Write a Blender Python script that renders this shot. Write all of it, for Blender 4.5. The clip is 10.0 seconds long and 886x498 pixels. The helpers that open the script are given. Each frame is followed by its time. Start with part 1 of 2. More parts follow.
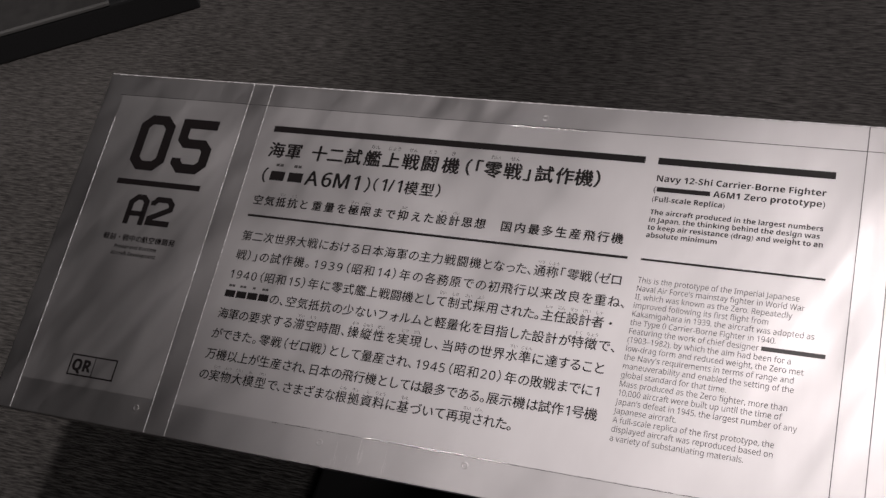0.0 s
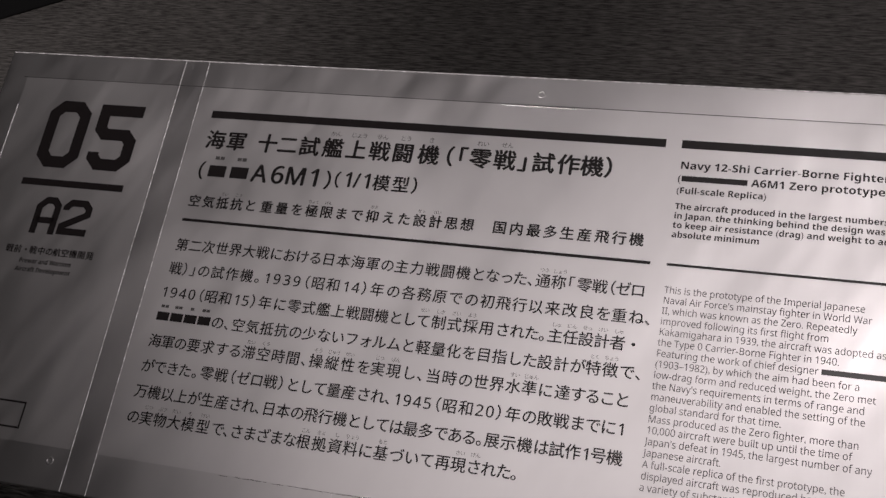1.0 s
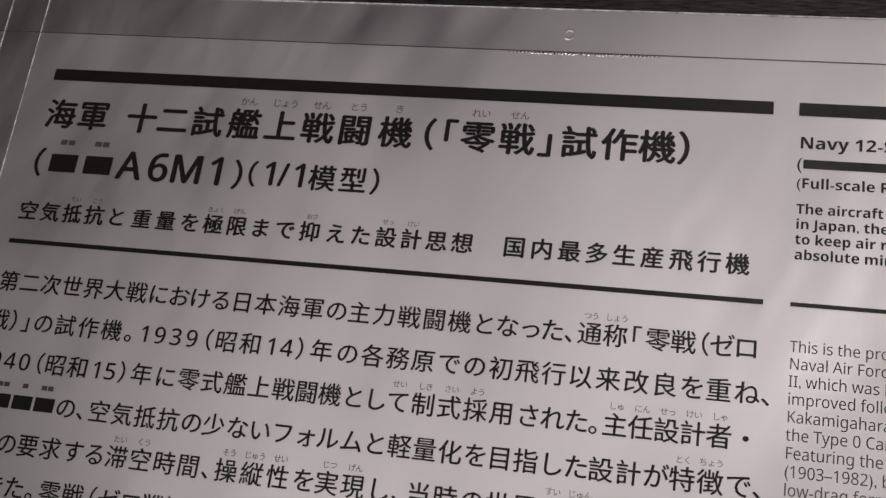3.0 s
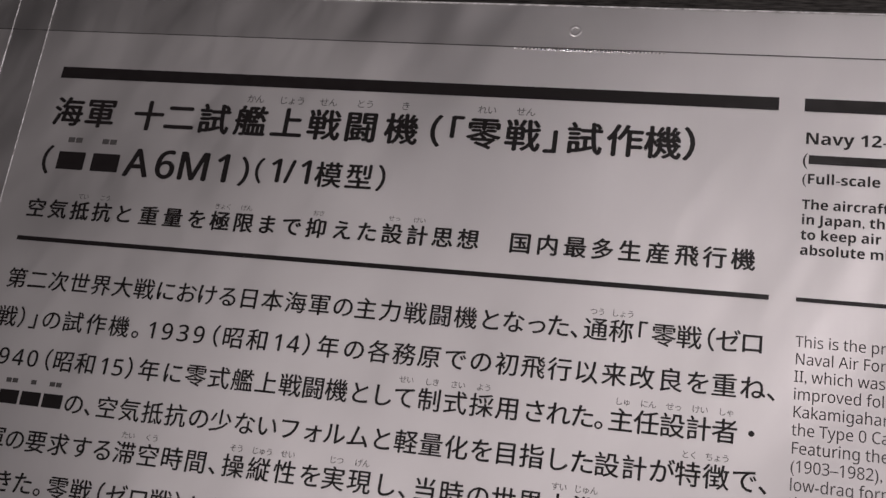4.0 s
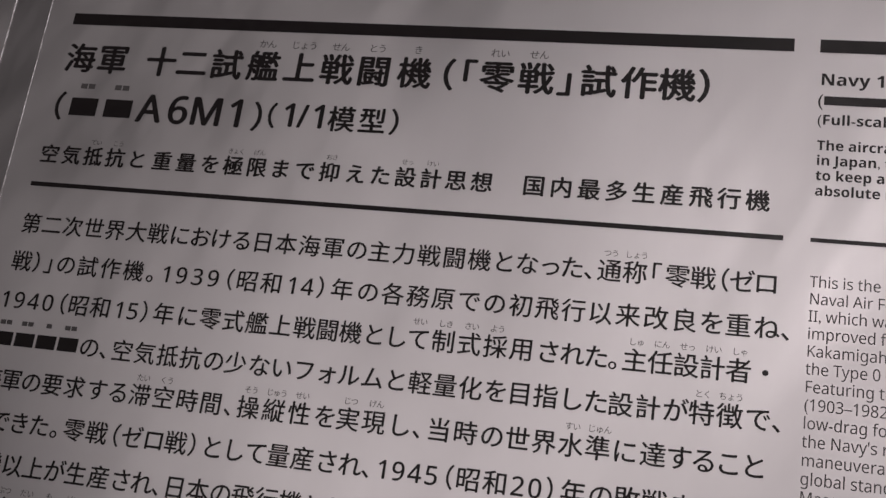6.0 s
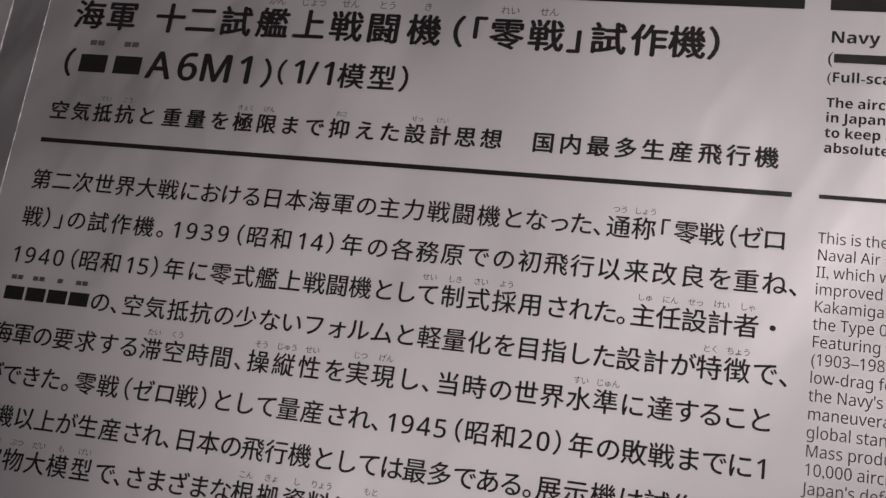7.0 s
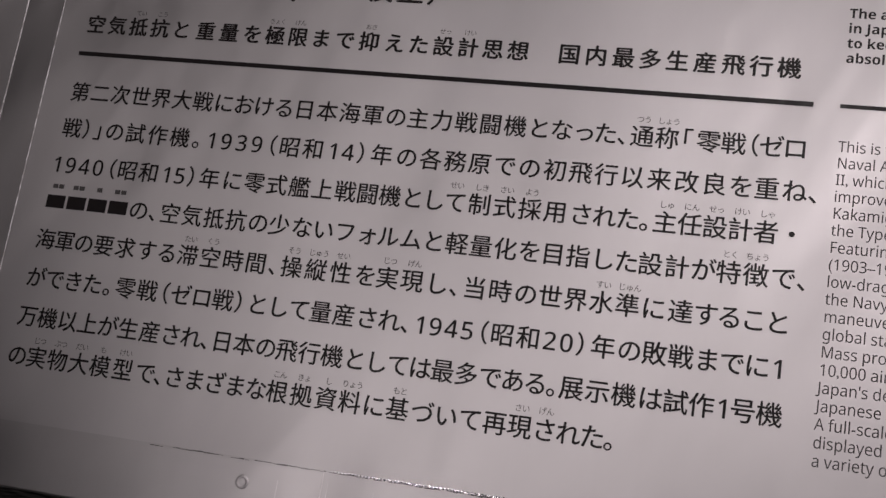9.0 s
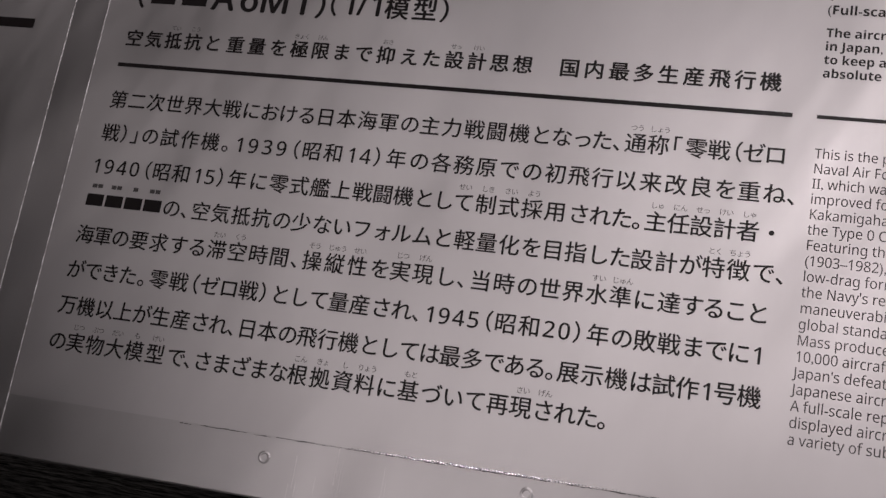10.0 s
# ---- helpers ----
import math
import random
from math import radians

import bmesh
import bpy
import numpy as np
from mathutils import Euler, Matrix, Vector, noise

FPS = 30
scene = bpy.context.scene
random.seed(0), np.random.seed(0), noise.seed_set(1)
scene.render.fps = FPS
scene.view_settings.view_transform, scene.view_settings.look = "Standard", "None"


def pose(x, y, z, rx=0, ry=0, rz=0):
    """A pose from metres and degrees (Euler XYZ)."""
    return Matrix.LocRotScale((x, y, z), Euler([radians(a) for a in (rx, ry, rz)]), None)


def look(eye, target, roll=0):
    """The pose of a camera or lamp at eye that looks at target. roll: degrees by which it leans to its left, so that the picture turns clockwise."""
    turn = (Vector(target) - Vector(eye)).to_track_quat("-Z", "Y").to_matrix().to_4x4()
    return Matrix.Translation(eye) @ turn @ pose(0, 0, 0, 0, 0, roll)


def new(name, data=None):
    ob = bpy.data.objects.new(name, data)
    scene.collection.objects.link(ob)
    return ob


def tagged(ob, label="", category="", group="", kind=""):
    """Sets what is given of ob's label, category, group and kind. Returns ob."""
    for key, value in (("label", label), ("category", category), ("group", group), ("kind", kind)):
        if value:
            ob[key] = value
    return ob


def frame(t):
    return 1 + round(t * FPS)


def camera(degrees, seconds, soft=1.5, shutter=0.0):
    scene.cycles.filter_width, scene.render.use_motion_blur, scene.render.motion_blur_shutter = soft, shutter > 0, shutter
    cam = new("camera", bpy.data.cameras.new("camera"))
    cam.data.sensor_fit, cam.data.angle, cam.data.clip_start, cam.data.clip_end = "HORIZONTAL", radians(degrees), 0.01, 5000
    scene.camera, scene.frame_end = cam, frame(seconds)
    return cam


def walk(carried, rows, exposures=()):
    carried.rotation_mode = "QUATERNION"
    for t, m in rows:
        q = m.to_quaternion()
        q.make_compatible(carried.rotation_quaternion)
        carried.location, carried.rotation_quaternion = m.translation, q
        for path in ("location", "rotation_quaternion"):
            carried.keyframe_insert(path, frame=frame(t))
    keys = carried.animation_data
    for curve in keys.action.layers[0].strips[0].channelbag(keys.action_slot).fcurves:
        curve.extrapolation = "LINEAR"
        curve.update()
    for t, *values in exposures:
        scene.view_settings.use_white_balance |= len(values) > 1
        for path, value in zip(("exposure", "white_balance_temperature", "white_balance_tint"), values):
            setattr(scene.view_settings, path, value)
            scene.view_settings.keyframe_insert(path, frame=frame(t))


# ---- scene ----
cam = camera(42.6, 10.0, soft=1.45)
PATH = [
    (0.0, 0.3655, -0.3898, 0.8305, 38.452, 11.395, 16.858),
    (0.5, 0.342, -0.3594, 0.7941, 38.03, 11.022, 15.644),
    (1.0, 0.3058, -0.3183, 0.7459, 37.182, 9.93, 13.909),
    (1.5, 0.2766, -0.284, 0.7011, 36.777, 7.968, 12.218),
    (2.0, 0.2607, -0.2411, 0.6592, 35.899, 8.181, 12.009),
    (2.5, 0.2397, -0.21, 0.6175, 36.008, 7.619, 11.165),
    (3.0, 0.2278, -0.1866, 0.5956, 34.762, 7.682, 10.519),
    (3.2, 0.2282, -0.1859, 0.5957, 34.902, 7.93, 10.781),
    (4.3, 0.2279, -0.1886, 0.5958, 34.559, 8.02, 10.525),
    (4.5, 0.2275, -0.1883, 0.5964, 34.209, 8.1, 10.471),
    (5.0, 0.2267, -0.1923, 0.5937, 34.596, 8.042, 10.468),
    (5.5, 0.2264, -0.1925, 0.5926, 33.729, 8.178, 10.685),
    (5.7, 0.227, -0.194, 0.592, 33.59, 8.25, 10.685),
    (6.8, 0.2269, -0.2, 0.5895, 32.38, 8.519, 11.146),
    (7.0, 0.2251, -0.2021, 0.5898, 32.082, 8.224, 11.014),
    (7.5, 0.2234, -0.2042, 0.5883, 31.105, 8.384, 10.975),
    (8.0, 0.2244, -0.205, 0.5847, 30.286, 8.63, 11.331),
    (8.5, 0.2236, -0.2069, 0.5825, 29.409, 8.543, 11.372),
    (9.0, 0.2279, -0.2154, 0.5936, 29.149, 9.249, 11.877),
    (9.5, 0.2313, -0.226, 0.605, 29.837, 9.625, 12.642),
    (10.0, 0.2364, -0.2389, 0.6153, 30.673, 9.308, 12.638)
]
# the picture is a little darker at first, while the glare fills the far end of the panel
walk(cam, [(t, pose(x, y, z, rx, ry, rz)) for t, x, y, z, rx, ry, rz in PATH],
     exposures=[(0.0, -0.10, 6500, 13), (1.0, -0.26, 6500, 14), (2.8, -0.47, 6500, 15), (10.0, -0.52, 6500, 17)])

# ---- light: a dim museum hall, ceiling spotlights over the panel and the carpet, an added soft fill ----
world = bpy.data.worlds.new("hall_world")
world.use_nodes = True
world.node_tree.nodes["Background"].inputs["Color"].default_value = (0.02, 0.02, 0.022, 1)
world.node_tree.nodes["Background"].inputs["Strength"].default_value = 0.5
scene.world = world


def lamp(name, kind, energy, colour, matrix):
    data = bpy.data.lights.new(name, kind)
    data.energy, data.color = energy, colour
    ob = new(name, data)
    ob.matrix_world = matrix
    return data


wash = lamp("floor_spotlight_beam", "SPOT", 440, (1.0, 0.94, 0.91), look((1.45, -0.35, 3.45), (-0.95, 0.36, 0.0)))
wash.shadow_soft_size, wash.spot_size, wash.spot_blend = 0.06, radians(28), 1.0
key = lamp("panel_spotlight_beam", "SPOT", 235, (1.0, 0.93, 0.91), look((0.535, 0.326, 3.07), (0.673, -1.287, 0.28)))
key.shadow_soft_size, key.spot_size, key.spot_blend = 0.08, radians(60), 1.0
side = lamp("side_spotlight_beam", "SPOT", 211, (1.0, 0.93, 0.91), look((-0.835, -1.124, 2.59), (0.548, 0.387, 0.28)))
side.shadow_soft_size, side.spot_size, side.spot_blend = 0.06, radians(25.5), 1.0
# unseen area lamp added to lift the carpet and the shade around the panel
hall = lamp("carpet_fill_light", "AREA", 85, (1.0, 0.95, 0.93), look((3.0, 4.4, 2.6), (0.1, 0.3, 0.0)))
hall.shape, hall.size, hall.size_y = "RECTANGLE", 2.0, 1.2


# ---- materials ----
def material(name, colour=(0.5, 0.5, 0.5), rough=0.6, metal=0.0):
    m = bpy.data.materials.new(name)
    m.use_nodes = True
    b = m.node_tree.nodes["Principled BSDF"]
    b.inputs["Base Color"].default_value = (*colour, 1)
    b.inputs["Roughness"].default_value = rough
    b.inputs["Metallic"].default_value = metal
    return m, m.node_tree, b


def noise_node(tree, scale, detail=3.0, stretch=(1, 1, 1), rough=0.55, turn=0.0):
    co = tree.nodes.new("ShaderNodeTexCoord")
    mp = tree.nodes.new("ShaderNodeMapping")
    mp.inputs["Scale"].default_value = stretch
    if turn:
        before = tree.nodes.new("ShaderNodeMapping")
        before.inputs["Rotation"].default_value = (0, 0, radians(turn))
    n = tree.nodes.new("ShaderNodeTexNoise")
    n.inputs["Scale"].default_value, n.inputs["Detail"].default_value, n.inputs["Roughness"].default_value = scale, detail, rough
    if turn:
        tree.links.new(co.outputs["Object"], before.inputs["Vector"])
        tree.links.new(before.outputs["Vector"], mp.inputs["Vector"])
    else:
        tree.links.new(co.outputs["Object"], mp.inputs["Vector"])
    tree.links.new(mp.outputs["Vector"], n.inputs["Vector"])
    return n.outputs["Fac"]


def spread(tree, fac, low, high, a=0.3, b=0.7):
    r = tree.nodes.new("ShaderNodeMapRange")
    for key, v in (("From Min", a), ("From Max", b), ("To Min", low), ("To Max", high)):
        r.inputs[key].default_value = v
    tree.links.new(fac, r.inputs["Value"])
    return r.outputs["Result"]


def arith(tree, op, x, y):
    n = tree.nodes.new("ShaderNodeMath")
    n.operation = op
    for slot, v in zip(n.inputs, (x, y)):
        if isinstance(v, (int, float)):
            slot.default_value = v
        else:
            tree.links.new(v, slot)
    return n.outputs[0]


def tint(tree, fac, dark, light):
    n = tree.nodes.new("ShaderNodeMix")
    n.data_type = "RGBA"
    tree.links.new(fac, n.inputs["Factor"])
    n.inputs["A"].default_value, n.inputs["B"].default_value = (*dark, 1), (*light, 1)
    return n.outputs["Result"]


def bump(tree, bsdf, height, strength, distance):
    n = tree.nodes.new("ShaderNodeBump")
    n.inputs["Strength"].default_value, n.inputs["Distance"].default_value = strength, distance
    tree.links.new(height, n.inputs["Height"])
    tree.links.new(n.outputs["Normal"], bsdf.inputs["Normal"])


# satin aluminium: very fine brushing across the panel, cloudy sheen, faint smears
def satin(name, rough, dark, light):
    m, tr, bs = material(name, rough=rough, metal=1.0)
    brush = noise_node(tr, 500, 2, (1, 0.03, 1))
    cloud = noise_node(tr, 14, 4, (1, 0.6, 1))
    smear = noise_node(tr, 70, 4, (1, 0.10, 1))
    wave = noise_node(tr, 48, 4, (1, 0.22, 1), turn=28)
    tr.links.new(tint(tr, spread(tr, cloud, 0, 1), dark, light), bs.inputs["Base Color"])
    mixed = arith(tr, "ADD", spread(tr, cloud, -0.03, 0.03), spread(tr, smear, -0.015, 0.015))
    mixed = arith(tr, "ADD", mixed, spread(tr, wave, -0.055, 0.055))
    tr.links.new(arith(tr, "ADD", arith(tr, "ADD", mixed, spread(tr, brush, -0.01, 0.01)), rough), bs.inputs["Roughness"])
    height = arith(tr, "ADD", arith(tr, "MULTIPLY", brush, 0.02), arith(tr, "ADD", cloud, arith(tr, "MULTIPLY", wave, 0.18)))
    bump(tr, bs, height, 0.27, 0.0012)
    return m


SATIN = satin("bare_satin_aluminium", 0.41, (0.49, 0.478, 0.482), (0.60, 0.586, 0.59))
SHEET = satin("printed_satin_sheet", 0.46, (0.58, 0.565, 0.57), (0.66, 0.645, 0.65))

# gleam of the edges put into the colour: near white, broken up by noise
EDGE, tr, bs = material("white_edge_gleam", (0.9, 0.89, 0.9), 0.35)
tr.links.new(tint(tr, spread(tr, noise_node(tr, 260, 3), 0, 1, 0.35, 0.65), (0.35, 0.34, 0.34), (0.95, 0.94, 0.95)), bs.inputs["Base Color"])
GROOVE, tr, bs = material("dark_joint", (0.1, 0.095, 0.095), 0.5, 0.6)
FILM, tr, bs = material("bright_glint_metal", (0.95, 0.94, 0.95), 0.26, 1.0)
INK, tr, bs = material("black_print", (0.012, 0.0095, 0.010), 0.45)
bs.inputs["Specular IOR Level"].default_value = 0.22
tr.links.new(spread(tr, noise_node(tr, 300, 2), 0.32, 0.45), bs.inputs["Roughness"])
INK_THIN, tr, bs = material("thin_grey_print", (0.065, 0.061, 0.061), 0.45)

# looped carpet, ribs along x, mottled
CARPET, tr, bs = material("grey_loop_carpet", rough=0.95)
loops = noise_node(tr, 540, 2, (0.12, 1, 1), 0.6)
weave = noise_node(tr, 190, 3, (0.2, 1, 1), 0.65)
patch = noise_node(tr, 5, 4)
mixed = arith(tr, "ADD", arith(tr, "MULTIPLY", loops, 0.66), arith(tr, "MULTIPLY", weave, 0.2))
mixed = arith(tr, "ADD", mixed, arith(tr, "MULTIPLY", patch, 0.14))
tr.links.new(tint(tr, spread(tr, mixed, 0, 1, 0.37, 0.64), (0.026, 0.0245, 0.0235), (0.115, 0.108, 0.103)), bs.inputs["Base Color"])
bump(tr, bs, mixed, 0.8, 0.004)
bs.inputs["Specular IOR Level"].default_value = 0.1

BLACK, tr, bs = material("black_powder_coat", (0.012, 0.012, 0.013), 0.55)
tr.links.new(spread(tr, noise_node(tr, 500, 2), 0.45, 0.65), bs.inputs["Roughness"])
GREYTOP, tr, bs = material("grey_platform_top", rough=0.7)
tr.links.new(tint(tr, spread(tr, noise_node(tr, 60, 4), 0, 1), (0.022, 0.021, 0.021), (0.035, 0.034, 0.033)), bs.inputs["Base Color"])
WALL, tr, bs = material("dark_hall_paint", rough=0.9)
tr.links.new(tint(tr, spread(tr, noise_node(tr, 3, 4), 0, 1), (0.03, 0.03, 0.032), (0.045, 0.044, 0.045)), bs.inputs["Base Color"])


# ---- mesh helpers ----
def part(name, bm, mat, parent=None, label=""):
    me = bpy.data.meshes.new(name)
    bm.to_mesh(me)
    bm.free()
    me.materials.append(mat)
    ob = new(name, me)
    if parent:
        ob.parent = parent
    return tagged(ob, label)


def thing(name, matrix, label, category, group=""):
    ob = new(name)
    ob.empty_display_size = 0.05
    ob.matrix_world = matrix
    return tagged(ob, label, category, group)


def add_box(bm, x0, x1, y0, y1, z0, z1, bevel=0.0, segments=2):
    made = bmesh.ops.create_cube(bm, size=1)["verts"]
    for v in made:
        v.co = Vector(((x0 + x1) / 2 + v.co.x * (x1 - x0), (y0 + y1) / 2 + v.co.y * (y1 - y0), (z0 + z1) / 2 + v.co.z * (z1 - z0)))
    if bevel:
        edges = list({e for v in made for e in v.link_edges})
        bmesh.ops.bevel(bm, geom=edges, offset=bevel, segments=segments, affect="EDGES", profile=0.6)
    return bm


def box(x0, x1, y0, y1, z0, z1, bevel=0.0):
    return add_box(bmesh.new(), x0, x1, y0, y1, z0, z1, bevel)


# ---- the hall ----
HALL = 6.0
floor = part("floor", box(-HALL, HALL, -HALL, HALL, -0.1, 0.0), CARPET)
tagged(floor, "dark grey ribbed loop carpet over the hall floor", "floor", kind="structure")
for wall_name, x0, x1, y0, y1 in (("wall_north", -HALL, HALL, HALL, HALL + 0.2), ("wall_south", -HALL, HALL, -HALL - 0.2, -HALL),
                                  ("wall_east", HALL, HALL + 0.2, -HALL, HALL), ("wall_west", -HALL - 0.2, -HALL, -HALL, HALL)):
    tagged(part(wall_name, box(x0, x1, y0, y1, 0.0, 4.2), WALL), "plain dark painted hall wall", "wall", kind="structure")
tagged(part("ceiling", box(-HALL, HALL, -HALL, HALL, 4.2, 4.4), WALL), "plain dark hall ceiling", "ceiling", kind="structure")

# low display platform on the carpet behind the panel
plat = thing("display_platform", pose(-0.402, 0.524, 0, 0, 0, 27.5), "low black display platform with a dull grey top on the carpet", "platform")
part("platform_side", box(-1.6, 0.0, 0.0, 0.9, 0.0, 0.040, 0.003), BLACK, plat)
part("platform_top", box(-1.6, -0.100, 0.002, 0.88, 0.039, 0.043, 0.0015), GREYTOP, plat, "dull grey top with a pale edge")
# lighter grey strip along the front of the platform top
EDGING, tr, bs = material("pale_grey_edging", (0.10, 0.098, 0.096), 0.5)
tr.links.new(spread(tr, noise_node(tr, 220, 3), 0.35, 0.65), bs.inputs["Roughness"])
part("edging", box(-1.6, -0.100, -0.001, 0.004, 0.040, 0.0445, 0.001), EDGING, plat, "pale edging strip")
bm = bmesh.new()
bmesh.ops.create_cone(bm, cap_ends=True, segments=32, radius1=0.036, radius2=0.03, depth=0.03, matrix=Matrix.Translation((-0.07, 0.04, 0.055)))
part("corner_cap", bm, BLACK, plat, "rounded black corner cap")

# ---- the information panel: u runs along it, v up its slope ----
PANEL = pose(0, 0, 0.30, 15)
U0, U1, V0, V1 = -0.1415, 0.405, -0.1516, 0.0968
panel = thing("information_panel", PANEL, "tilted satin aluminium information panel printed with black text", "sign")
part("plate", box(U0, U1, V0, V1, -0.005, 0.0, 0.0007), SATIN, panel, "satin brushed aluminium plate with faint smears")


def strip(name, u0, u1, v0, v1, mat, height, label=""):
    """A thin raised strip on the plate, its long edges bevelled."""
    part(name, box(u0, u1, v0, v1, -0.0002, height, min(u1 - u0, v1 - v0, height) * 0.3), mat, panel, label)


# the printed sheets, a hair proud of the bare margins
part("printed_sheet", box(-0.1260, -0.0254, -0.1300, 0.0800, -0.0002, 0.00008), SHEET, panel, "satin printed sheet")
part("printed_sheet", box(-0.0102, 0.3735, -0.1302, 0.0800, -0.0002, 0.00008), SHEET, panel, "satin printed sheet")
# cut edges of the clear cover sheets, their gleam painted white, and the dark joints of the folded margins
for u, v0, v1 in ((-0.1262, V0 + 0.001, 0.062), (-0.0252, V0 + 0.0005, V1 - 0.0005), (-0.0104, V0 + 0.0005, V1 - 0.0005)):
    bm = bmesh.new()
    steps = 40
    ring = []
    for i in range(steps + 1):
        v = v0 + (v1 - v0) * i / steps
        du = 0.00006 * noise.noise((u * 90, v * 160, 0))
        w = 0.00020 + 0.00009 * noise.noise((u * 70, v * 300, 3))
        ring.append([bm.verts.new((u + du + s * w, v, h)) for s, h in ((-1, 0.0), (-0.3, 0.0003), (0.3, 0.0003), (1, 0.0))])
    for a, b in zip(ring, ring[1:]):
        for i in range(3):
            bm.faces.new((a[i], a[i + 1], b[i + 1], b[i]))
    part("cut_edge", bm, EDGE, panel, "cut edge of the clear cover sheet, its gleam painted white")
# added white strip in place of the light caught by the top bevel
strip("edge_highlight", U0 + 0.001, U1 - 0.001, V1 - 0.0007, V1 - 0.0002, EDGE, 0.0003, "white strip for the highlight along the top edge")
strip("top_joint", -0.1285, U1 - 0.0005, 0.0801, 0.0805, GROOVE, 0.00012, "thin dark joint line")
strip("side_joint", 0.3735, 0.374, V0 + 0.0005, V1 - 0.0005, GROOVE, 0.00012)
strip("side_joint", 0.3905, 0.391, V0 + 0.0005, V1 - 0.0005, GROOVE, 0.00012)
# the lower joint is broken and ragged
rng = random.Random(7)
bm = bmesh.new()
u = 0.058
while u < U1 - 0.004:
    step = rng.uniform(0.0008, 0.0034)
    lift = rng.uniform(-0.00014, 0.00014)
    if rng.random() < 0.86:
        add_box(bm, u, min(u + step * rng.uniform(0.8, 1.05), U1 - 0.001), -0.1308 + lift, -0.1308 + lift + rng.uniform(0.00014, 0.00042), -0.0002, 0.00014)
    u += step
part("lower_joint", bm, GROOVE, panel, "ragged dark joint line")
# glints along the joints, given by added rows of low bright domes
def beads(u0, u1, v, count, size):
    """Shallow round drops in a row, largest in the middle."""
    bm = bmesh.new()
    for i in range(count):
        f = i / (count - 1)
        r = size * (0.45 + 0.55 * math.sin(math.pi * f)) * rng.uniform(0.8, 1.15)
        cu, cv = u0 + (u1 - u0) * f, v + rng.uniform(-0.00008, 0.00008)
        top = bm.verts.new((cu, cv, 0.0001 + 0.24 * r))
        rings = [[bm.verts.new((cu + r * k * math.cos(a * math.tau / 10), cv + r * k * math.sin(a * math.tau / 10), 0.0001 + 0.24 * r * (1 - k * k))) for a in range(10)]
                 for k in (0.5, 1.0)]
        for a in range(10):
            b = (a + 1) % 10
            bm.faces.new((top, rings[0][a], rings[0][b])).smooth = True
            bm.faces.new((rings[0][a], rings[1][a], rings[1][b], rings[0][b])).smooth = True
    return bm


part("glint_beads", beads(0.164, 0.213, 0.0797, 40, 0.00056), FILM, panel, "row of tiny bright domes added to give the joint's glints")
part("glint_beads", beads(0.120, 0.210, -0.1303, 84, 0.00050), FILM, panel, "row of tiny bright domes added to give the joint's glints")
# scratches on the lower margin
SCRATCH, tr, bs = material("pale_scratch", (0.78, 0.76, 0.76), 0.45, 0.8)
for k in range(14):
    u = rng.choice((0.104, 0.109, 0.118, 0.135)) + rng.uniform(-0.003, 0.003)
    v = rng.uniform(-0.150, -0.143)
    strip("scratch", u, u + rng.uniform(0.00006, 0.00018), v, v + rng.uniform(0.004, 0.013), SCRATCH, 0.00003, "fine pale scratch")
# clear round studs pressed through the margins
for u, v in ((-0.0356, -0.1371), (0.0911, -0.1377), (0.1809, -0.1357), (0.1834, 0.0870), (0.3, -0.1368)):
    bm = bmesh.new()
    prof = ((0.0011, 0.0), (0.0015, 0.00010), (0.0018, 0.00011), (0.0022, 0.0))
    rings = [[bm.verts.new((u + r * math.cos(a * math.tau / 28), v + r * math.sin(a * math.tau / 28), h)) for a in range(28)] for r, h in prof]
    for a, b in zip(rings, rings[1:]):
        for i in range(28):
            bm.faces.new((a[i], b[i], b[(i + 1) % 28], a[(i + 1) % 28]))
    part("stud", bm, SATIN, panel, "small round pressed stud")

# low stand under the panel
stand = thing("panel_stand", pose(0, 0, 0), "black steel stand under the panel on the carpet", "stand")
part("base_plate", box(-0.02, 0.32, -0.16, 0.14, 0.0, 0.012, 0.003), BLACK, stand)
part("post", box(0.10, 0.18, -0.04, 0.04, 0.010, 0.285, 0.004), BLACK, stand)
tray = box(-0.08, 0.36, -0.10, 0.06, -0.03, -0.006, 0.003)
bmesh.ops.transform(tray, matrix=PANEL, verts=tray.verts)
part("tray", tray, BLACK, stand)

# ---- print on the panel ----
GLYPHS = {}


def outline(text, bold):
    """Flat mesh of a piece of text at size 1: vertices and faces."""
    key = text
    if key not in GLYPHS:
        cu = bpy.data.curves.new("glyph", "FONT")
        cu.body, cu.resolution_u = text, 3
        ob = new("glyph", cu)
        bpy.context.view_layer.update()
        ev = ob.evaluated_get(bpy.context.evaluated_depsgraph_get())
        me = ev.to_mesh()
        GLYPHS[key] = ([v.co.to_2d() for v in me.vertices], [tuple(p.vertices) for p in me.polygons])
        ev.to_mesh_clear()
        bpy.data.objects.remove(ob)
        bpy.data.curves.remove(cu)
    return GLYPHS[key]


def sans(text, heavy=False):
    """Latin letters and figures as plain sans-serif characters, regular or bold."""
    upper, lower, figure0 = (0x1D5D4, 0x1D5EE, 0x1D7EC) if heavy else (0x1D5A0, 0x1D5BA, 0x1D7E2)
    out = []
    for c in text:
        if "A" <= c <= "Z":
            c = chr(upper + ord(c) - 65)
        elif "a" <= c <= "z":
            c = chr(lower + ord(c) - 97)
        elif "0" <= c <= "9":
            c = chr(figure0 + ord(c) - 48)
        out.append(c)
    return "".join(out)


def extent(text, bold=0.0):
    xs = [p[0] for p in outline(text, bold)[0]]
    return min(xs), max(xs)


INK_Z = 0.00018


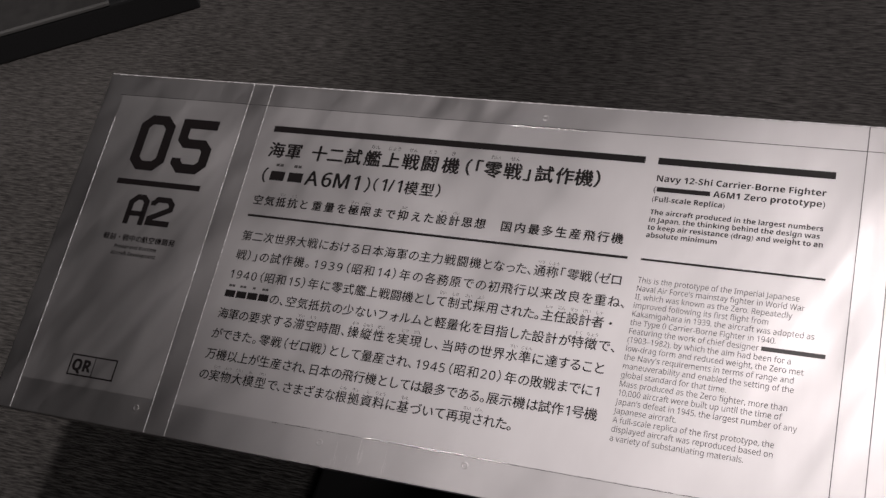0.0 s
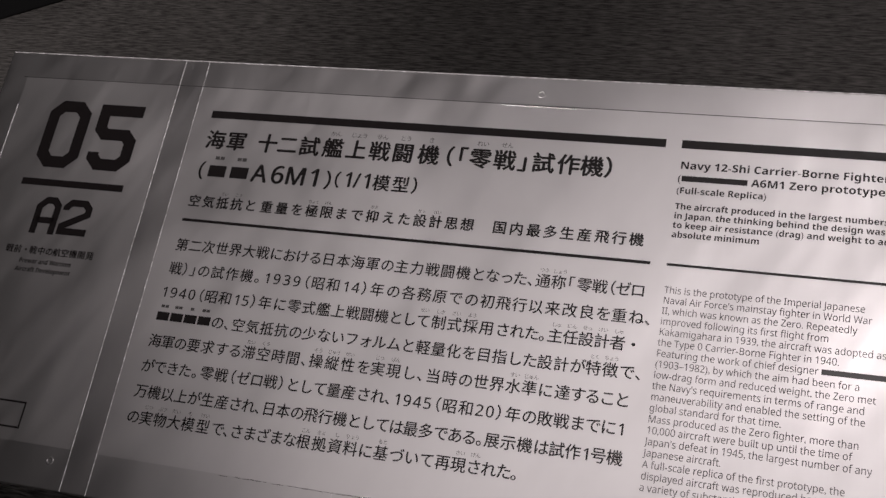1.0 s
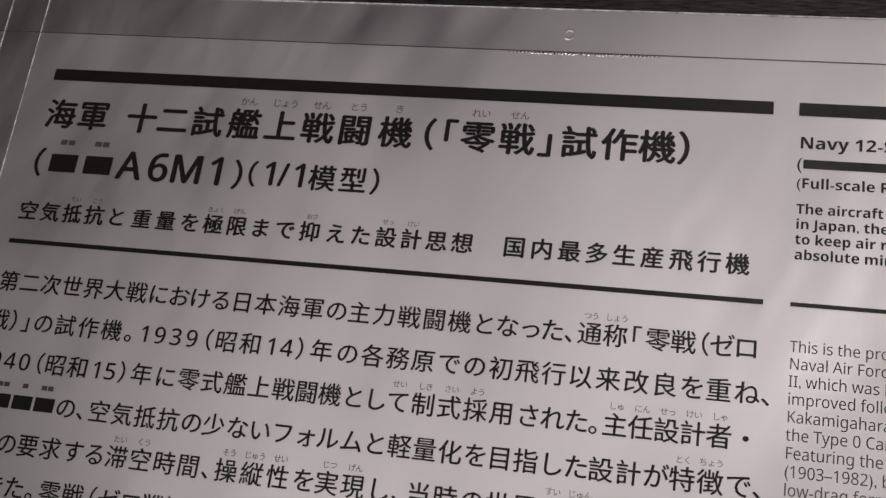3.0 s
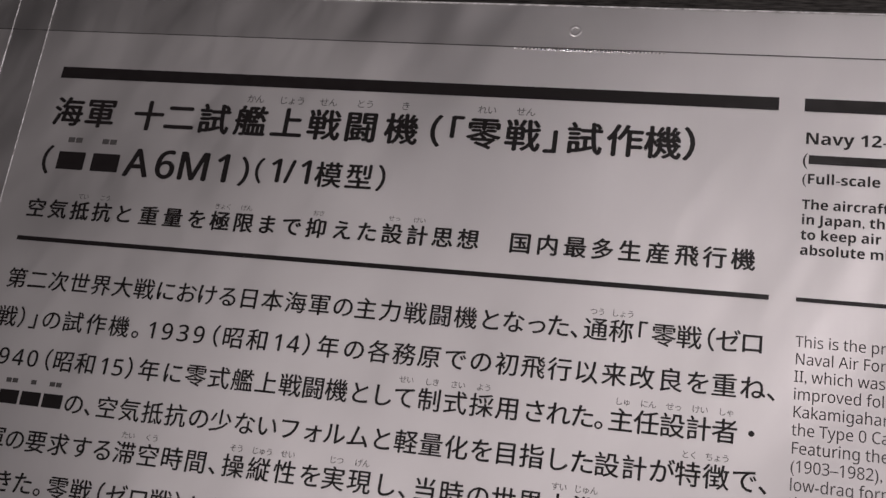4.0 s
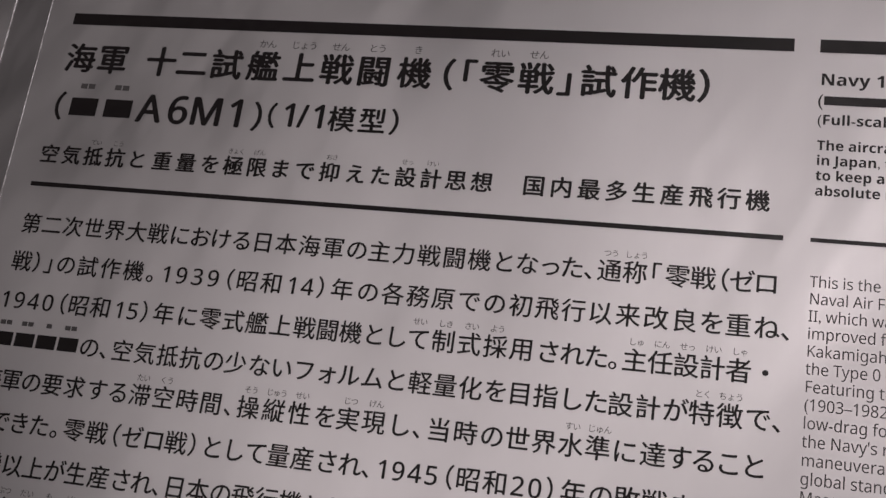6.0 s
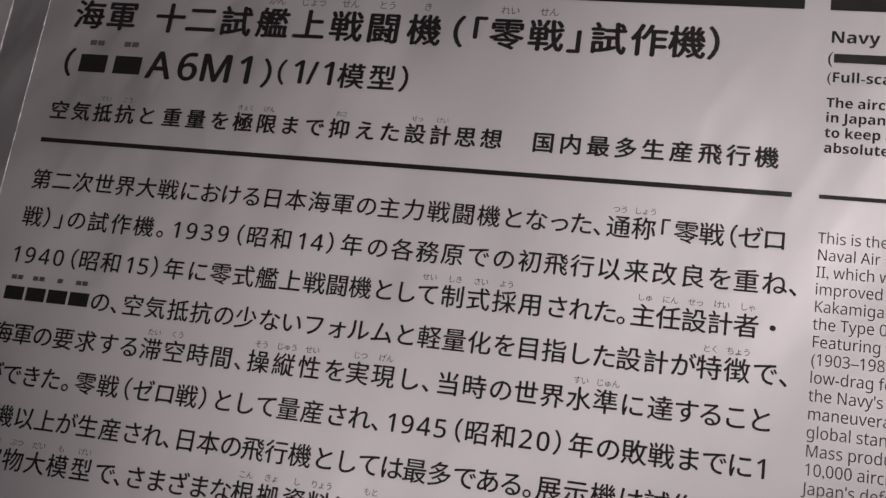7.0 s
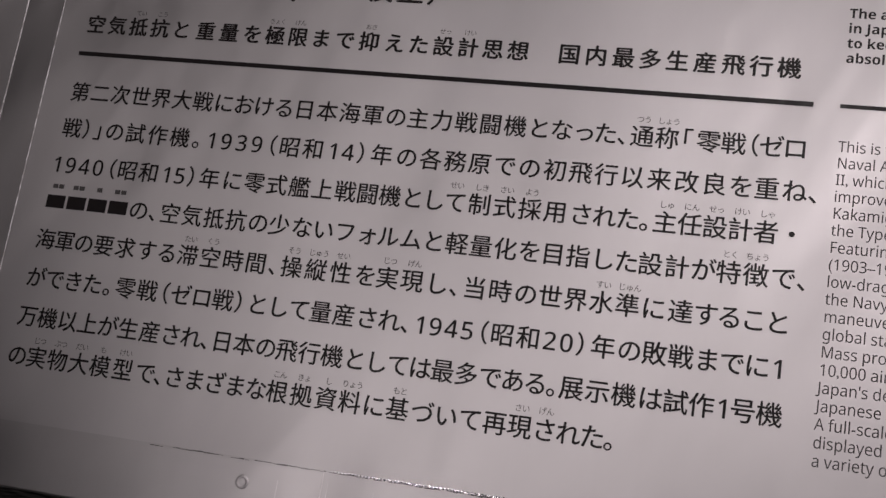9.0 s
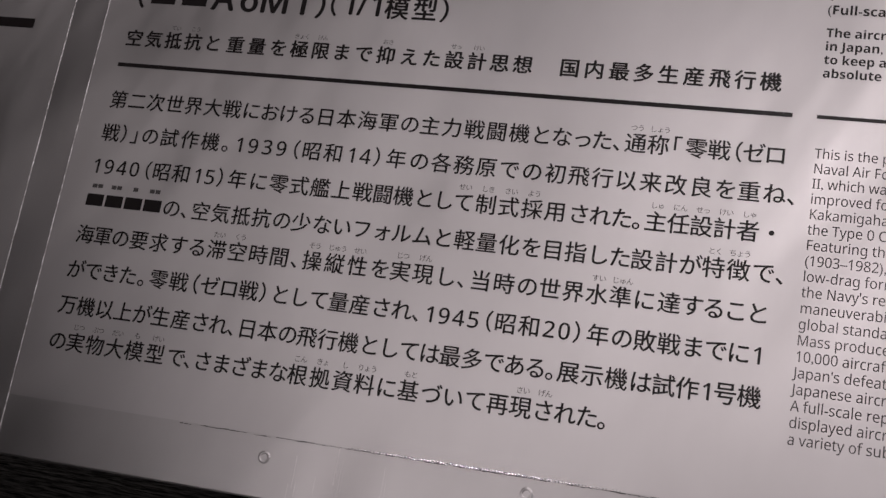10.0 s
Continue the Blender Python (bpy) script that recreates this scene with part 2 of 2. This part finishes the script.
def stamp(store, text, bold, u, v, sx, sy):
    """Add a text's mesh to store (vertices, faces), its origin at (u, v); bold: how far it is struck out to each side, in ems."""
    verts, faces = outline(text, bold)
    strikes = [(0, 0)] if not bold else [(-bold, 0), (bold, 0), (0, bold * 0.7), (0, -bold * 0.7)]
    for k, (dx, dy) in enumerate(strikes):
        n = len(store[0])
        store[0].extend((u + (x + dx) * sx, v + (y + dy) * sy, INK_Z + k * 0.000002) for x, y in verts)
        store[1].extend(tuple(i + n for i in f) for f in faces)


def bar(store, u0, u1, v0, v1):
    n = len(store[0])
    store[0].extend(((u0, v0, INK_Z), (u1, v0, INK_Z), (u1, v1, INK_Z), (u0, v1, INK_Z)))
    store[1].append((n, n + 1, n + 2, n + 3))


def printed(name, store, mat, label=""):
    me = bpy.data.meshes.new(name)
    me.from_pydata(store[0], [], store[1])
    me.materials.append(mat)
    ob = new(name, me)
    ob.parent = panel
    return tagged(ob, label)


OPEN, CLOSE = "（「", "）」、。"
BARRED = "□"


def advance(ch):
    if ch in OPEN or ch in CLOSE:
        return 0.52
    if ch in " ":
        return 0.45
    if ch.isdigit():
        return 0.60
    if ord(ch) < 128:
        a, b = extent("H" + sans(ch) + "H")
        return b - a - (extent("HH")[1] - extent("HH")[0])
    if ch in "っょゅァォ":
        return 0.86
    if 0x3040 <= ord(ch) < 0x3100:
        return 0.93
    return 1.0


def set_line(name, text, u0, u1, v, em, bold, readings=(), ruby=0.0025, anchors=(), tall=1.0):
    """One line of mixed text spread from u0 to u1 on the baseline v. BARRED characters become plain bars.
    readings: (index, small kana set above that character); anchors: (index, u) where a character's left side stands."""
    store = ([], [])
    glyphs = [sans(c) for c in text]
    wide = [advance(c) * em for c in text]
    lead = []
    for c, g, w in zip(text, glyphs, wide):
        if c == BARRED or c in " 　":
            lead.append((0.0, 0.0))
        else:
            a, b = extent(g)
            shift = -0.46 * em if c in OPEN else (w - (a + b) * em) / 2 if c.isdigit() else 0.0
            lead.append((shift, a * em + shift))
    starts = [0.0] * len(text)
    stops = [(0, u0 - lead[0][1])] + [(i, u - lead[i][1]) for i, u in anchors] + [(len(text), u1)]
    for (i, a), (j, b) in zip(stops, stops[1:]):
        run = sum(wide[i:j])
        gap = (b - a - run) / ((j - i) if j < len(text) else max(1, j - i - 1))
        for k in range(i, j):
            starts[k] = a + sum(wide[i:k]) + gap * (k - i)
    spots = [x + w / 2 for x, w in zip(starts, wide)]
    for c, g, w, x, (shift, _) in zip(text, glyphs, wide, starts, lead):
        if c == BARRED:
            bar(store, x + 0.04 * em, x + w - 0.04 * em, v + 0.10 * em, v + 0.70 * em)
        elif c not in " 　":
            grow = tall if ord(c) < 128 else 1.0
            stamp(store, g, bold, x + shift, v + 0.02 * em, em * grow, em * grow)
    printed(name, store, INK)
    for i, kana in readings:
        k = ruby * 0.92
        small = ([], [])
        start = spots[i] - len(kana) * k / 2
        for j, ch in enumerate(kana):
            if ch == BARRED:
                bar(small, start + j * k, start + (j + 0.85) * k, v + 1.02 * em, v + 1.02 * em + 0.6 * ruby)
            else:
                stamp(small, ch, 0.0, start + j * k, v + 1.0 * em, ruby, ruby)
        printed("ruby_text", small, INK_THIN)


def slab(name, u0, u1, v0, v1):
    store = ([], [])
    bar(store, u0, u1, v0, v1)
    return printed(name, store, INK)


# heavy bars and rules
slab("heading_bar", 0.0, 0.25, 0.0611, 0.0656)
slab("heading_bar", 0.2577, 0.3585, 0.0611, 0.0656)
slab("rule", 0.0, 0.25, -0.0012, 0.0004)
slab("rule", 0.2577, 0.3595, -0.0010, 0.0003)

# Japanese heading and subheading; the maker's name is a plain bar
set_line("title_text", "海軍 十二試艦上戦闘機（「零戦」試作機）", 0.0013, 0.2275, 0.0432, 0.0119, 0.029,
         ((6, "かん"), (7, "じょう"), (8, "せん"), (9, "とう"), (10, "き"), (13, "れい"), (14, "せん")), 0.0034,
         ((3, 0.0326), (4, 0.0445), (5, 0.0571), (6, 0.0705), (7, 0.084), (9, 0.1106), (10, 0.124), (11, 0.1398), (13, 0.1519), (17, 0.1978)))
set_line("title_text", "（□□A6M1）", 0.0018, 0.0795, 0.0247, 0.0112, 0.024, ((1, "□□"), (2, "□□")), 0.0032, ((3, 0.0333), (4, 0.0450), (5, 0.0536), (6, 0.0672), (7, 0.0760)), 1.25)
set_line("title_text", "（1/1模型）", 0.0815, 0.1288, 0.0260, 0.0097, 0.022, tall=1.2)
set_line("subtitle_text", "空気抵抗と重量を極限まで抑えた設計思想　国内最多生産飛行機", 0.0012, 0.2457, 0.0080, 0.0073, 0.026,
         ((2, "てい"), (3, "こう"), (8, "きょく"), (9, "げん"), (12, "おさ"), (15, "せっ"), (16, "けい")), 0.0022,
         ((4, 0.0353), (5, 0.0435), (8, 0.0692), (10, 0.087), (12, 0.1031), (15, 0.1289), (20, 0.171), (22, 0.188), (24, 0.2049), (26, 0.2219)))

# Japanese body; a person's name is a plain bar
LINES = (
    ("第二次世界大戦における日本海軍の主力戦闘機となった、通称「零戦（ゼロ", 0.2493, ((26, "つう"), (27, "しょう")),
     ((11, 0.0859), (16, 0.1244), (20, 0.1565), (26, 0.1967), (28, 0.2131), (29, 0.2169))),
    ("戦）」の試作機。1939（昭和14）年の各務原での初飛行以来改良を重ね、", 0.2545, (),
     ((3, 0.0178), (4, 0.0254), (8, 0.0562), (12, 0.0789), (13, 0.0824), (18, 0.1142), (20, 0.1307), (22, 0.1469), (23, 0.1554), (25, 0.1712), (28, 0.1957), (31, 0.2206))),
    ("1940（昭和15）年に零式艦上戦闘機として制式採用された。主任設計者・", 0.2505,
     ((21, "せい"), (22, "しき"), (23, "さい"), (24, "よう"), (30, "しゅ"), (31, "にん"), (32, "せっ"), (33, "けい"), (34, "しゃ")),
     ((4, 0.0225), (10, 0.056), (12, 0.0722), (16, 0.1041), (21, 0.1414), (22, 0.1489), (25, 0.173), (26, 0.1821), (30, 0.2068))),
    ("□□□□の、空気抵抗の少ないフォルムと軽量化を目指した設計が特徴で、", 0.2535,
     ((0, "□□"), (1, "□□"), (2, "□"), (3, "□□"), (30, "とく"), (31, "ちょう")),
     ((4, 0.0332), (6, 0.0448), (14, 0.1073), (19, 0.1436), (23, 0.1751), (27, 0.2039))),
    ("海軍の要求する滞空時間、操縦性を実現し、当時の世界水準に達すること", 0.2490,
     ((7, "たい"), (8, "くう"), (12, "そう"), (13, "じゅう"), (14, "せい"), (16, "じつ"), (17, "げん"), (25, "すい"), (26, "じゅん")),
     ((2, 0.0158), (7, 0.0539), (9, 0.0704), (12, 0.0906), (15, 0.1162), (16, 0.1231), (20, 0.152), (23, 0.1752), (27, 0.207), (28, 0.2143))),
    ("ができた。零戦（ゼロ戦）として量産され、1945（昭和20）年の敗戦までに1", 0.2490, (),
     ((3, 0.0224), (5, 0.0342), (9, 0.0627), (12, 0.0828), (15, 0.1032), (20, 0.1384), (25, 0.1624), (30, 0.193), (32, 0.2081))),
    ("万機以上が生産され、日本の飛行機としては最多である。展示機は試作1号機", 0.2495, (),
     ((4, 0.0311), (6, 0.0462), (20, 0.1454), (26, 0.1851), (30, 0.2158), (33, 0.235))),
    ("の実物大模型で、さまざまな根拠資料に基づいて再現された。", 0.2038,
     ((1, "じつ"), (2, "ぶつ"), (3, "だい"), (4, "も"), (5, "けい"), (13, "こん"), (14, "きょ"), (15, "し"), (16, "りょう"), (18, "もと"), (23, "さい"), (24, "げん")),
     ((1, 0.0077), (4, 0.0311), (6, 0.048), (8, 0.059), (13, 0.0935), (15, 0.1099), (17, 0.1262), (18, 0.1331), (19, 0.1413), (22, 0.1637))),
)
for k, (text, end, readings, anchors) in enumerate(LINES):
    set_line("body_text", text, 0.0008, end, -0.0178 - 0.01341 * k, 0.0076, 0.013, readings, 0.0025, anchors)


def length(text):
    return extent("H" + text + "H")[1] - extent("HH")[1]


def latin(name, text, u0, v, sx, sy, heavy, hidden="", mat=INK):
    """One line of English; the word hidden is set as a bar."""
    bold = 0.003 if heavy else 0.002
    x, space = u0, advance(" ") * 0.58 * sx
    store = ([], [])
    for word in text.split(" "):
        before, found, after = word.partition(hidden) if hidden else (word, "", "")
        for piece, covered in ((before, False), (found, True), (after, False)):
            if not piece:
                continue
            shown = sans(piece, heavy)
            w = length(shown) * sx
            if covered:
                bar(store, x + 0.04 * sx, x + w - 0.04 * sx, v + 0.06 * sy, v + 0.60 * sy)
            else:
                stamp(store, shown, bold, x, v, sx, sy)
            x += w
        x += space
    tagged(printed(name, store, mat), kind="stuff")


def fitted(text, width, heavy):
    words = text.split(" ")
    return width / (sum(length(sans(w, heavy)) for w in words) + advance(" ") * 0.58 * (len(words) - 1))


E0 = 0.2581
s = fitted("Navy 12-Shi Carrier-Borne Fighter", 0.0965, True)
latin("english_heading", "Navy 12-Shi Carrier-Borne Fighter", E0, 0.0500, s, 0.0055, True)
latin("english_heading", "(Mihsuhishi A6M1 Zero prototype)", E0 - 0.0006, 0.0430, s, 0.0055, True, hidden="Mihsuhishi")
s = fitted("(Full-scale Replica)", 0.0425, True)
latin("english_heading", "(Full-scale Replica)", E0 - 0.0004, 0.0368, s, 0.0046, True)
s = fitted("The aircraft produced in the largest numbers", 0.0972, True)
for k, text in enumerate(("The aircraft produced in the largest numbers", "in Japan, the thinking behind the design was",
                          "to keep air resistance (drag) and weight to an", "absolute minimum")):
    latin("english_subheading", text, E0, 0.0284 - 0.00490 * k, s, 0.0044, True)
BODY = (
    "This is the prototype of the Imperial Japanese", "Naval Air Force's mainstay fighter in World War", "II, which was known as the Zero. Repeatedly",
    "improved following its first flight from", "Kakamigahara in 1939, the aircraft was adopted as", "the Type 0 Carrier-Borne Fighter in 1940.",
    "Featuring the work of chief designer " + "n" * 13, "(1903–1982), by which the aim had been for a", "low-drag form and reduced weight, the Zero met",
    "the Navy's requirements in terms of range and", "maneuverability and enabled the setting of the", "global standard for that time.",
    "Mass produced as the Zero fighter, more than", "10,000 aircraft were built up until the time of", "Japan's defeat in 1945, the largest number of any",
    "Japanese aircraft.", "A full-scale replica of the first prototype, the", "displayed aircraft was reproduced based on", "a variety of substantiating materials.")
s = fitted("Kakamigahara in 1939, the aircraft was adopted as", 0.0995, False)
for k, text in enumerate(BODY):
    latin("english_body", text, E0, -0.0148 - 0.00519 * k, s, 0.0047, False, hidden="n" * 13 if k == 6 else "", mat=INK_THIN)


# ---- the number block, with chamfered figures ----
def figure(store, strokes):
    """Strokes are convex outlines of a few corners."""
    for pts in strokes:
        n = len(store[0])
        store[0].extend((x, y, INK_Z) for x, y in pts)
        store[1].append(tuple(range(n, n + len(pts))))


def band(pts, w, closed=False):
    """Quads along a path of corners, mitred, w wide."""
    out, count = [], len(pts)
    sides = []
    for i, p in enumerate(pts):
        p = Vector(p)
        a = Vector(pts[i - 1]) if i or closed else None
        b = Vector(pts[(i + 1) % count]) if i < count - 1 or closed else None
        d1 = (p - a).normalized() if a is not None else (b - p).normalized()
        d2 = (b - p).normalized() if b is not None else d1
        n1, n2 = Vector((-d1.y, d1.x)), Vector((-d2.y, d2.x))
        m = (n1 + n2).normalized()
        m = m * (w / 2 / max(0.4, m.dot(n1)))
        sides.append((p + m, p - m))
    for i in range(count if closed else count - 1):
        (a, b), (c, d) = sides[i], sides[(i + 1) % count]
        out.append([tuple(b), tuple(d), tuple(c), tuple(a)])
    return out


def octagon(x0, x1, y0, y1, c):
    return [(x0 + c, y0), (x1 - c, y0), (x1, y0 + c), (x1, y1 - c), (x1 - c, y1), (x0 + c, y1), (x0, y1 - c), (x0, y0 + c)]


W5 = 0.0071
h = W5 / 2
store = ([], [])
figure(store, band(octagon(-0.1026 + h, -0.0752 - h, 0.0236 + h, 0.0660 - h, 0.0050), W5, True))
printed("panel_number", store, INK)
store = ([], [])
x0, x1, y0, y1 = -0.0700 + h, -0.0420 - h, 0.0241 + h, 0.0652 - h
figure(store, band([(x1 + h, y1), (x0, y1), (x0, 0.0500), (x0 + 0.0035, 0.0465), (x1 - 0.004, 0.0465), (x1, 0.0425), (x1, y0 + 0.0045), (x1 - 0.0045, y0),
                    (x0 + 0.0045, y0), (x0, y0 + 0.0045), (x0, y0 + 0.0075)], W5))
printed("panel_number", store, INK)
slab("number_rule", -0.1063, -0.041, 0.0121, 0.0162)
W2 = 0.0041
h = W2 / 2
store = ([], [])
x0, x1, y0, y1 = -0.0912 + h, -0.0754 - h, -0.0166, 0.0056 - h
figure(store, band([(x0, y0), (x0, y1 - 0.004), (x0 + 0.004, y1), (x1 - 0.003, y1), (x1, y1 - 0.003), (x1, y0)], W2) + band([(x0, -0.0085), (x1, -0.0085)], W2 * 0.9))
printed("panel_code", store, INK)
store = ([], [])
x0, x1, y0, y1 = -0.0740 + h, -0.0556 - h, -0.0160 + h, 0.0052 - h
figure(store, band([(x0, y1 - 0.0045), (x0, y1 - 0.0028), (x0 + 0.0028, y1), (x1 - 0.003, y1), (x1, y1 - 0.003), (x1, y1 - 0.0065), (x0, y0 + 0.003), (x0, y0), (x1 + h, y0)], W2))
printed("panel_code", store, INK)
set_line("zone_text", "戦前・戦中の航空機開発", -0.1018, -0.0462, -0.0285, 0.0050, 0.025)
for text, u0, u1, v in (("Prewar and Wartime", -0.0912, -0.0580, -0.0342), ("Aircraft Development", -0.0922, -0.0572, -0.0391)):
    latin("zone_text", text, u0, v, fitted(text, u1 - u0, True), 0.0037, True)
# the small framed box near the foot of the block
store = ([], [])
x0, x1, y0, y1 = -0.0930, -0.0592, -0.1232, -0.1100
figure(store, band([(x0, y0), (x1, y0), (x1, y1), (x0, y1)], 0.0010, True) + band([(-0.0752, y0), (-0.0752, y1)], 0.0006))
stamp(store, sans("QR", True), 0.03, -0.0914, -0.1202, 0.0098, 0.0104)
printed("framed_box", store, INK)
